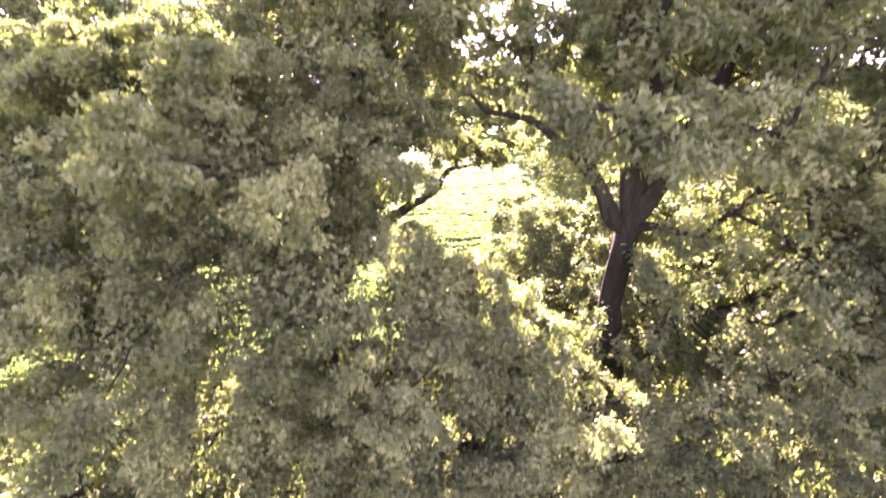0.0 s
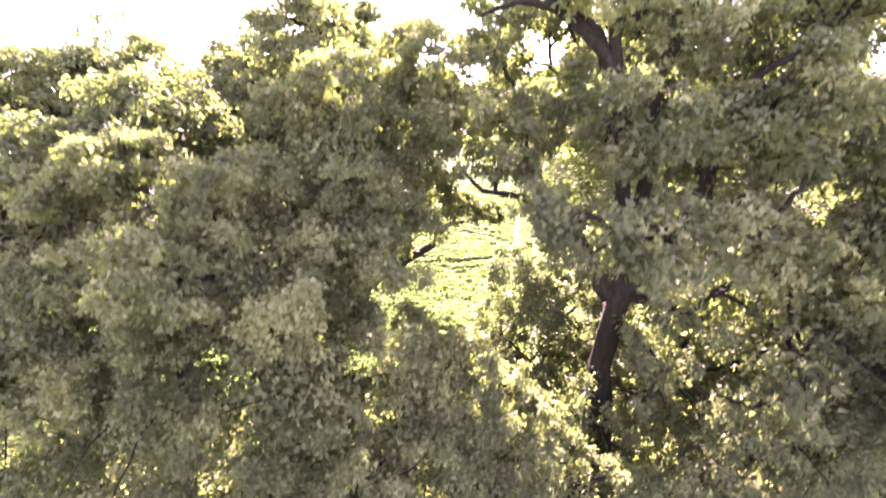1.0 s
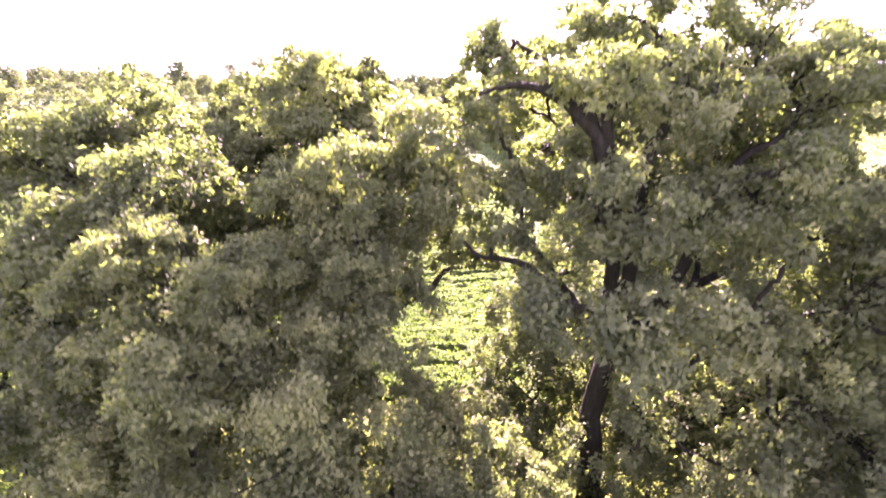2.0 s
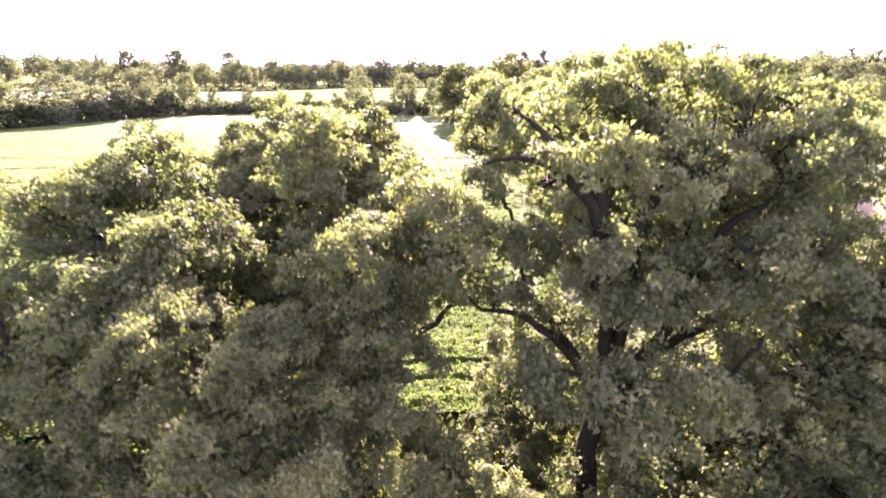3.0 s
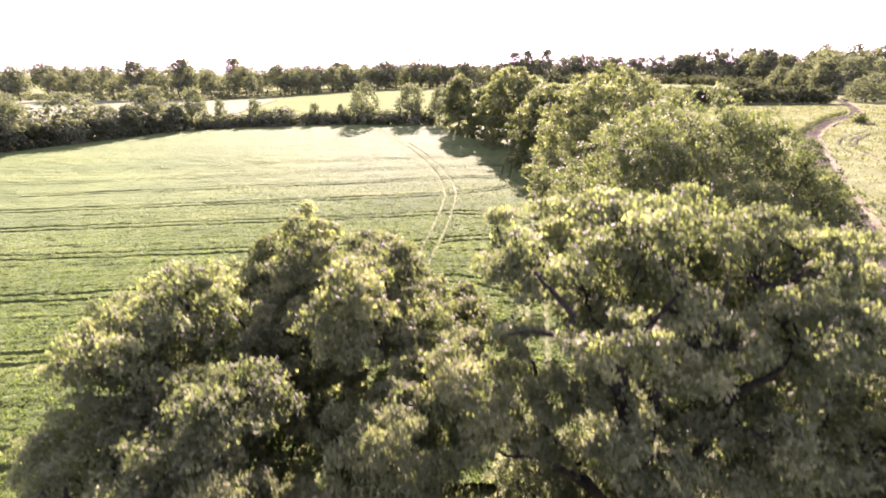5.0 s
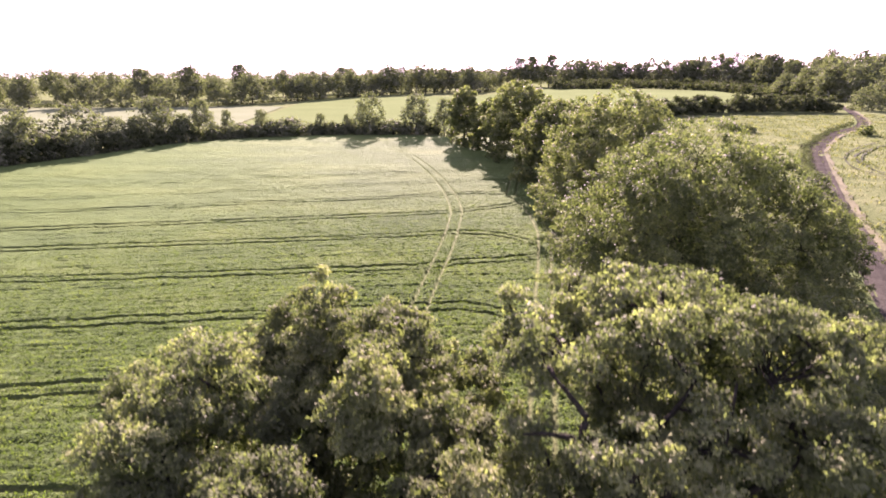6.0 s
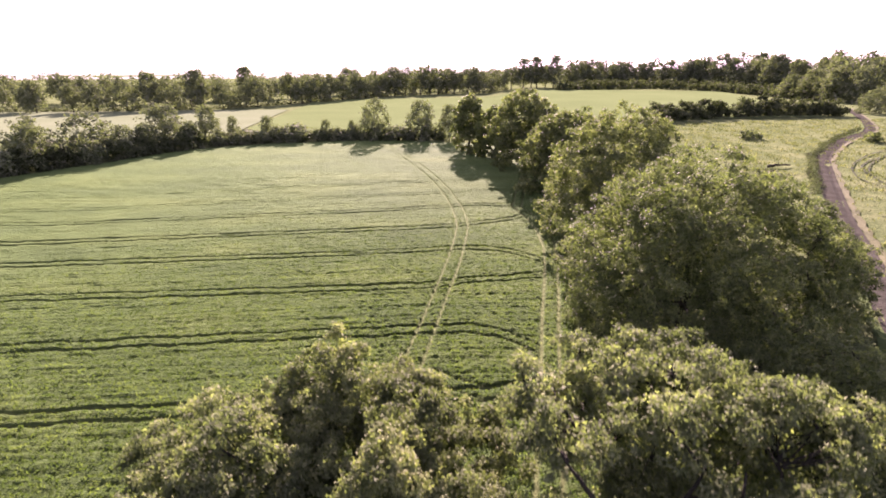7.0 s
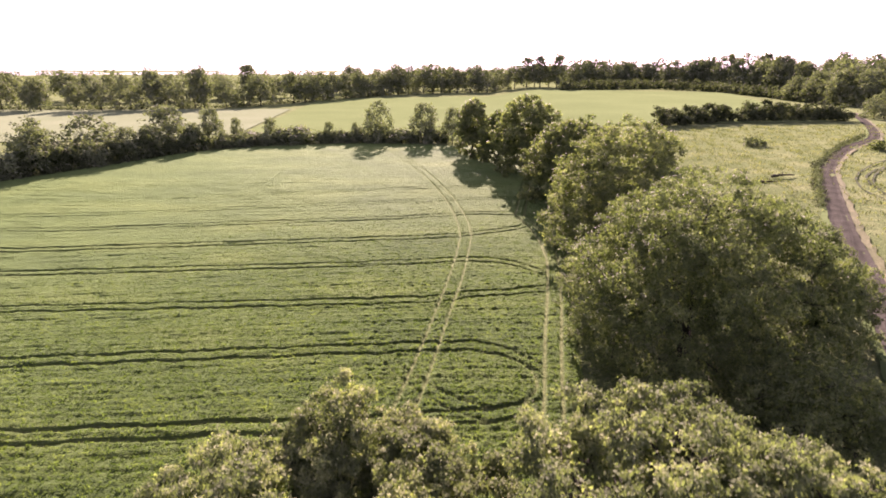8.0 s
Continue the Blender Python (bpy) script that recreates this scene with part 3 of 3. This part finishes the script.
tree("shrub", (3.2, 16.0), [(2.8, 15.5, 6.3, 1.0), (4.1, 15.6, 6.0, 1.1), (5.3, 15.9, 5.4, 1.1), (3.0, 15.5, 5.3, 1.4), (4.0, 16.0, 3.6, 1.7), (2.1, 16.0, 3.6, 1.2), (3.3, 15.3, 2.0, 1.5)], 21, SHRUB, "pale green hawthorn shrub behind the oak", 36000, 0.125, 0.5, 0.09, 0.3, "shrub", twigs=5, gaps=0.3)
tree("shrub", (2.1, 12.6), [(1.5, 12.7, 4.3, 0.9), (2.9, 12.5, 3.6, 1.0), (2.3, 12.4, 2.2, 1.2)], 24, SHRUB, "whitish green shrub at the gap between the oaks", 20000, 0.11, 0.4, 0.1, 0.3, "shrub")
tree("shrub", (7.6, 14.2), [(6.5, 13.8, 7.0, 1.3), (8.5, 14.0, 6.3, 1.6), (7.4, 14.0, 3.8, 1.9), (9.6, 14.6, 3.6, 1.8), (5.6, 14.4, 4.6, 1.4), (5.5, 14.8, 6.9, 1.2), (6.2, 13.6, 2.6, 1.4)], 22, SHRUB, "pale green tall shrub beneath the oak", 44000, 0.13, 0.5, 0.1, 0.3, "shrub", twigs=4, gaps=0.3)
tree("shrub", (5.6, 8.9), [(5.4, 8.8, 3.6, 0.9), (6.0, 8.6, 4.2, 1.3), (7.2, 8.6, 5.0, 1.5), (4.6, 9.2, 2.4, 1.2), (8.7, 8.4, 4.2, 1.7), (10.6, 8.8, 4.6, 2.0), (7.4, 7.6, 2.2, 1.5), (6.2, 8.2, 1.5, 1.5)], 23, OAK, "grey green shrub in the oak's shade", 52000, 0.105, 0.42, 0.12, 0.3, "shrub")

# ---- trees along the field's edge ----
# Last two are added fillers for the first oak's shaded side and shoulder.
EDGE_OAKS = ((19.4, 43.5, 12.4, 17.2, 96, 200000, 0.2), (20.4, 69.5, 10.9, 19.3, 70, 110000, 0.27), (16.4, 96.0, 7.4, 17.0, 30, 48000, 0.36), (13.2, 121.0, 9.4, 19.8, 34, 52000, 0.42),
             (22.0, 104.0, 7.0, 17.0, 22, 24000, 0.44), (0.8, 142.0, 5.6, 17.8, 24, 28000, 0.46), (7.5, 134.0, 5.6, 15.5, 20, 20000, 0.48), (21.5, 28.5, 6.2, 8.8, 26, 42000, 0.19), (31.0, 44.0, 5.4, 11.2, 26, 32000, 0.21))
for k, (x, y, rad, top, n, cnt, sz) in enumerate(EDGE_OAKS):
    rng = np.random.default_rng(100 + k)
    z0 = float(land(x, y))
    tree("oak_tree", (x, y), lobes_round(x, y, z0, rad, top, rng, n, 0.03), 100 + k, OAK_WARM if k in (1, 2, 3, 5) else OAK_DEEP_SHADED, "broad oak in the row along the field's edge", cnt, sz, 0.045 * rad + 0.26, 0.4, 0.3, twigs=1, sides=6, group="oaks along the field's edge")

# ---- far trees ----
kinds = []
SIZES = ((7.0, 16.5), (6.0, 18.0), (8.0, 15.5), (5.0, 14.0), (4.2, 7.5), (8.0, 15.0), (7.0, 16.5))
for k, (rad, tall) in enumerate(SIZES):
    rng = np.random.default_rng(200 + k)
    zf = float(land(-60 + 25 * k, 640))
    low, n, cnt, sz = ((0.26, 20, 2500, 1.0), (0.06, 16, 1600, 0.72), (0.03, 30, 3000, 0.9))[0 if k < 4 else k - 3 if k < 5 else 2]
    kinds.append(tree("bush" if k == 4 else "far_tree", (-60 + 25 * k, 640), lobes_round(-60 + 25 * k, 640, zf, rad, zf + tall, rng, n, low), 200 + k, FAR_HAZE_LEAF,
                      "rounded hedgerow bush in the distance" if k == 4 else "rounded leafy tree in the distance", cnt, sz, 1.3, 0.35, 0.28, "bush" if k == 4 else "tree", twigs=0, sides=4, group="hedge bushes" if k == 4 else "far trees"))


def plant(x, y, k, s, tall=1.0):
    return copy_thing(kinds[k], Matrix.LocRotScale((x, y, float(land(x, y)) - 0.05), Euler((0, 0, rng.uniform(0, 6.28))), (s, s, s * tall)))


def along(line, step, wide, ks, s0, s1):
    for (x0, y0), (x1, y1) in zip(line, line[1:]):
        m = max(1, int(math.hypot(x1 - x0, y1 - y0) / step))
        for i in range(m):
            u = (i + rng.uniform(-0.3, 0.3)) / m
            plant(x0 + (x1 - x0) * u + rng.uniform(-2, 2), y0 + (y1 - y0) * u + rng.uniform(-wide, wide), ks[int(rng.integers(0, len(ks)))], rng.uniform(s0, s1), rng.uniform(0.9, 1.15))


rng = np.random.default_rng(77)
along(((-310, 268), (-251, 271), (-215, 273), (-180, 283), (-141, 305), (-120, 342), (-93, 390), (-68, 452)), 10.0, 5, (0, 2, 5, 1), 0.8, 1.2)
along(((-68, 452), (0, 496), (60, 490), (84, 462)), 9.0, 9, (0, 1, 2, 5), 1.3, 1.65)
along(((-330, 330), (-200, 345), (-150, 410), (-70, 520), (40, 560)), 12.0, 14, (0, 1, 2), 1.0, 1.3)
along(((94.2, 483.8), (153, 523.7), (205.9, 512), (230.5, 436.8), (235.2, 352.2), (223.5, 293.4)), 9.0, 7, (5, 6, 2), 1.35, 1.75)
along(((194.1, 314.6), (195.3, 276.9), (202.3, 251.1), (218.8, 234.7)), 10.0, 4, (5, 6), 0.9, 1.2)
along(((252.9, 469.7), (276.4, 375.7), (282.2, 281.7)), 15.0, 10, (0, 1, 2), 1.3, 1.7)
along(((-113, 112), (-104, 124), (-95, 135), (-88, 148), (-80, 156)), 5.0, 1.0, (4, 4, 6), 0.5, 0.8)
along(((-80, 156), (-66, 162), (-44, 168), (-6, 167)), 4.6, 0.8, (4,), 0.4, 0.75)
# single trees and bushes of the near hedge: x, y, kind, width, height
for x, y, k, wide, tall in ((-112.7, 126, 5, 13, 12.3), (-105, 137, 5, 16.5, 11.8), (-93.3, 153.5, 6, 14.5, 13.6), (-83.4, 162, 6, 8.2, 12.4), (-77.9, 168, 6, 4.8, 8.4), (-66, 167, 6, 5.6, 8.6), (-56.4, 165, 4, 11.5, 6.2), (-73, 164.5, 4, 13.0, 4.4),
                            (-46.4, 167.5, 6, 4.9, 7.2), (-41, 167, 4, 6.7, 3.8), (-37.8, 167.5, 6, 3.2, 7.0), (-30.1, 167, 5, 10.8, 13.3), (-22.4, 167.5, 4, 9.3, 5.1), (-14.9, 167.5, 6, 10.8, 13.2), (-5.5, 165, 6, 8.5, 12.0)):
    one = plant(x, y, k, wide / (2.0 * SIZES[k][0]))
    one.scale.z = tall / SIZES[k][1]
for x, y, s in ((236, 398, 0.95), (246, 392, 1.05), (257, 386, 0.9), (196, 278, 1.25), (206, 286, 1.1), (156, 206, 0.6), (163, 210, 0.72), (172, 214, 0.7)):
    plant(x, y, 5, s)


def hedge(name, line, tall, wide, count, size, seed, label):
    """A clipped or straggling hedge: a long lumpy mass of leaves on low stems."""
    g = np.random.default_rng(seed)
    lobes = []
    for (x0, y0), (x1, y1) in zip(line, line[1:]):
        m = max(1, int(math.hypot(x1 - x0, y1 - y0) / (wide * 0.7)))
        for i in range(m):
            x, y = x0 + (x1 - x0) * i / m, y0 + (y1 - y0) * i / m
            r = wide * g.uniform(0.4, 0.62)
            lobes.append((x + g.normal(0, 0.3), y + g.normal(0, 0.3), float(land(x, y)) + tall * g.uniform(0.45, 0.7), r))
            lobes.append((x + g.normal(0, 0.5), y + g.normal(0, 0.5), float(land(x, y)) + tall * 0.25, r))
    foot = (line[0][0], line[0][1], float(land(*line[0])))
    root = tagged(empty(name, foot), label, "hedge")
    (v, f), _ = foliage(lobes, g, count, size, wide * 0.3, leaflets_at)
    part("crown", mesh_of("crown", shifted(v, foot), f), HEDGE_SHADE_LEAF, root)
    stems = []
    for c in lobes[1::4]:
        q, rr = bough((c[0], c[1], float(land(c[0], c[1])) - 0.1), (c[0] + 0.2, c[1], c[2] + 0.4), g, 0.09, 0.04, 5)
        stems.append(tube(q, rr, 6))
    v, f = joined(stems)
    tagged(part("stem_row", mesh_of("stem_row", shifted(v, foot), f), BARK, root), kind="stuff")


def far_wood(line, seed):
    """Woodland on the horizon, too far off to tell tree from tree."""
    g = np.random.default_rng(seed)
    lobes = []
    for (x0, y0), (x1, y1) in zip(line, line[1:]):
        m = max(1, int(math.hypot(x1 - x0, y1 - y0) / 7))
        for i in range(m):
            r = g.uniform(4, 7.5)
            x, y = x0 + (x1 - x0) * i / m + g.normal(0, 3), y0 + (y1 - y0) * i / m + g.normal(0, 12)
            lobes.append((x, y, float(land(x, y)) + g.uniform(6, 13), r))
            lobes.append((x, y, float(land(x, y)) + 3, r))
    (v, f), _ = foliage(lobes, g, 26000, 2.0, 2.2)
    tagged(part("far_wood", mesh_of("far_wood", v, f), FAR_HAZE_LEAF), "continuous dark woodland along the horizon", "wood", kind="stuff")


far_wood(((-620, 520), (-380, 560), (-120, 640), (120, 640), (330, 560), (420, 420), (380, 300), (300, 220)), 35)
hedge("hedge", ((64, 173), (82, 184), (98, 190), (118, 195), (140, 196)), 5.6, 5.2, 46000, 0.6, 31, "dark dense hedge across the hill pasture")
hedge("hedge", ((76, 422), (157, 464), (192, 426), (195, 350), (188, 292)), 5.6, 7.0, 34000, 1.0, 32, "dark clipped hedge round the hill field")
hedge("hedge", ((53, 77.5), (61, 91.2), (72.6, 109.2), (92.8, 132.9), (114.5, 153.6)), 0.8, 0.9, 9000, 0.22, 36, "low dark scrubby bank beside the farm road")
hedge("hedge", ((-310, 272), (-251, 275), (-215, 277), (-180, 287), (-141, 309), (-120, 346), (-93, 394), (-68, 456)), 1.9, 3.5, 13000, 0.8, 37, "broken low hedge beneath the distant trees")
hedge("hedge", ((-80, 157.5), (-66, 163), (-44, 168.5), (-6, 167.5)), 3.2, 3.2, 26000, 0.55, 33, "low straggling hedge at the crop's far end")
hedge("hedge", ((-124, 101), (-113, 112.5), (-104, 123.5), (-95, 134), (-88, 147), (-80, 156)), 5.2, 4.8, 34000, 0.6, 34, "tall dark hedge along the crop's side")

# ---- the farm road ----
ROAD = ((34.5, 36), (39.7, 47.2), (42, 51.7), (45.2, 58.4), (49, 66.2), (54.7, 76.6), (62.7, 90.1), (74.2, 108), (94.2, 131.5), (116, 152), (140, 188), (168, 235))
pts = []
for i in range(len(ROAD) - 1):
    a, b = np.array(ROAD[max(i - 1, 0)], float), np.array(ROAD[i], float)
    c, d = np.array(ROAD[i + 1], float), np.array(ROAD[min(i + 2, len(ROAD) - 1)], float)
    for u in np.linspace(0, 1, 14, endpoint=False):
        pts.append(0.5 * (2 * b + (c - a) * u + (2 * a - 5 * b + 4 * c - d) * u * u + (3 * b - a - 3 * c + d) * u ** 3))
pts = np.array(pts)
nrm = np.gradient(pts, axis=0)
nrm = unit(np.stack([-nrm[:, 1], nrm[:, 0]], -1))
across = np.linspace(-1.3, 1.3, 13)
P = pts[:, None] + nrm[:, None] * across[None, :, None]
z = land(P[..., 0], P[..., 1]) + 0.16 - 0.09 * np.exp(-((np.abs(across)[None] - 0.8) / 0.28) ** 2) + 0.03 * rough(P[..., 0], P[..., 1], 1.2, 3)
q = np.concatenate([P, z[..., None]], -1).reshape(-1, 3)
i, j = np.meshgrid(np.arange(len(pts) - 1), np.arange(12), indexing="ij")
b = (i * 13 + j).ravel()
tagged(part("road", mesh_of("road", q, np.stack([b, b + 1, b + 14, b + 13], -1)), SOIL, soft=True), "rutted reddish brown earth farm road", "road", kind="structure")



def strip(name, off, wide, lift, material, label, lo, hi):
    """A verge that follows the road at one side."""
    w = np.linspace(-wide / 2, wide / 2, 5)
    q = pts[lo:hi, None] + nrm[lo:hi, None] * (off + w + 0.12 * np.sin(np.arange(hi - lo))[:, None])[..., None]
    zz = land(q[..., 0], q[..., 1]) + lift + 0.04 * rough(q[..., 0], q[..., 1], 1.5, 5)
    q = np.concatenate([q, zz[..., None]], -1).reshape(-1, 3)
    i, j = np.meshgrid(np.arange(hi - lo - 1), np.arange(4), indexing="ij")
    k = (i * 5 + j).ravel()
    tagged(part(name, mesh_of(name, q, np.stack([k, k + 1, k + 6, k + 5], -1)), material, soft=True), label, "verge", kind="structure")


strip("verge", -1.72, 0.85, 0.14, STRAW, "dry straw coloured verge beside the road", 0, len(pts))
strip("verge", 1.7, 0.8, 0.15, MEADOW, "green grass verge beside the road", 0, len(pts))


def wheel_track(line, wide):
    """A pair of pressed ruts that follow a bend in the grass."""
    line = np.array(line, float)
    s_ = np.linspace(0, len(line) - 1, 60)
    c = np.stack([np.interp(s_, np.arange(len(line)), line[:, k]) for k in (0, 1)], -1)
    for _ in range(6):
        c[1:-1] = (c[:-2] + 2 * c[1:-1] + c[2:]) / 4
    t = unit(np.gradient(c, axis=0))
    side = np.stack([-t[:, 1], t[:, 0]], -1)
    q = np.concatenate([c - side * wide / 2, c + side * wide / 2])
    q = np.concatenate([q, (land(q[:, 0], q[:, 1]) + 0.2)[:, None]], 1)
    k = np.arange(59)
    tagged(part("wheel_track", mesh_of("wheel_track", q, np.stack([k, k + 1, k + 61, k + 60], -1)), RUT, soft=True), "dark wheel rut bending through the grass", "track", kind="structure")


LOOP = ((93.1, 116.6), (85.9, 111.4), (76, 102), (70.6, 95.4), (66.5, 88), (65.6, 84), (66.7, 79))
wheel_track(LOOP, 0.32)
wheel_track([(x + 2.0, y - 1.5) for x, y in LOOP], 0.32)
wheel_track(((86.6, 108.5), (80.6, 104.3), (74.8, 98.5), (71.4, 93.2), (70, 89.1)), 0.4)


def log(at, turn, long, thick, seed):
    """A fallen weathered bough with a side branch."""
    g = np.random.default_rng(seed)
    z = float(land(*at)) + 0.25
    root = tagged(empty("fallen_log", (at[0], at[1], z)), "dark weathered fallen bough lying in the pasture", "log")
    d = np.array((math.cos(turn), math.sin(turn), 0))
    q, rr = bough(-d * long / 2, d * long / 2 + np.array((0, 0, 0.25)), g, thick, thick * 0.4, 9)
    v, f = tube(q, rr, 8, g)
    part("trunk", mesh_of("trunk", v, f), BARK, root, soft=True)
    q, rr = bough(q[4], q[4] + np.array((0.5, 0.9, 0.5)), g, thick * 0.6, 0.04, 7)
    v, f = tube(q, rr, 6, g)
    part("branch", mesh_of("branch", v, f), BARK, root, soft=True)


log((58.5, 97.0), 0.15, 4.6, 0.3, 5)
log((54.0, 93.2), -0.2, 2.8, 0.24, 6)
tree("bush", (72, 134), [(71.2, 134, 7.6, 1.7), (73.4, 134.3, 7.5, 1.5), (75.2, 133.7, 7.3, 1.1)], 41, SHRUB, "lone low bush in the hill pasture", 3000, 0.32, 0.5, 0.08, 0.3, "bush", sides=6, twigs=0)
tree("bush", (100, 130), [(100, 130, 7.8, 1.5), (101.6, 131, 7.6, 1.2)], 42, OAK, "dark round bush beside the farm road", 2500, 0.32, 0.5, 0.08, 0.3, "bush", sides=6, twigs=0)
tree("bush", (98, 115), [(98.6, 115, 8.0, 2.2), (102, 116.5, 7.8, 2.5), (105.5, 117, 7.8, 2.2)], 43, SHRUB, "grey green thicket beyond the farm road", 5000, 0.36, 0.7, 0.1, 0.3, "bush", sides=6, twigs=0)

# ---- grass tussocks and crop blades ----
def blades(name, x, y, size, lift, material, seed, label, category):
    g = np.random.default_rng(seed)
    pos = np.stack([x, y, lift(x, y)], -1)
    n = len(pos)
    nor = unit(g.normal(0, 1, (n, 3)) * np.array((1, 1, 0.35)))
    axis = unit(np.array((0, 0, 1.0)) + g.normal(0, 0.45, (n, 3)))
    side = unit(np.cross(nor, axis))
    h = (size * g.uniform(0.5, 1.3, n))[:, None]
    w = h * 0.32
    v = np.stack([pos - 0.1 * axis - side * w * 0.4, pos + axis * h * 0.5 + side * w * 0.8, pos + axis * h - side * w * 0.2], 1).reshape(-1, 3)
    f = np.arange(n * 3).reshape(-1, 3)
    return tagged(part(name, mesh_of(name, v, f), material), label, category, kind="stuff")


TUSSOCK = leaf_material("tussock_grass", (0.05, 0.064, 0.025), (0.092, 0.106, 0.042), (0.155, 0.16, 0.075), 0.2, 0.9, 0.3)
BLADE = leaf_material("crop_blade", (0.024, 0.041, 0.009), (0.042, 0.066, 0.015), (0.068, 0.094, 0.026), 0.42, 0.9, 0.3)
g = np.random.default_rng(91)
tx, ty = g.uniform(14, 165, 120000), g.uniform(22, 192, 120000)
near_road = np.min(np.hypot(tx[:, None] - pts[None, ::3, 0], ty[:, None] - pts[None, ::3, 1]), axis=1)
ok = (near_road > 2.0) & (rough(tx, ty, 14, 61) + rough(tx, ty, 5, 62) + g.normal(0, 0.5, 120000) > 0.1) & (tx > side_x(ty) + 1) & (np.hypot(tx, ty) < 235) & (ty < 168 + 0.2 * (tx - 64))
blades("tussocks", tx[ok], ty[ok], 0.45, lambda x, y: land(x, y) + 0.05, TUSSOCK, 92, "coarse tufted pale grass on the hill pasture", "grass")
bx, by = g.uniform(-62, 16, 330000), 14 + 84 * g.random(330000) ** 1.7
ok = in_field(bx, by) & (track_gap(bx, by) > 0.24) & (g.random(330000) > smooth(34, 98, np.hypot(bx * 0.9, by)))
blades("crop_blades", bx[ok], by[ok], 0.2, lambda x, y: crop_height(x, y) - 0.03, BLADE, 93, "leaf blades of the young cereal crop", "crop")
gx2, gy2 = g.uniform(-16, 16, 22000), g.uniform(3, 24, 22000)
ok = ~in_field(gx2, gy2)
blades("undergrowth", gx2[ok], gy2[ok], 0.5, lambda x, y: land(x, y), TUSSOCK, 94, "long grass under the oaks", "grass")
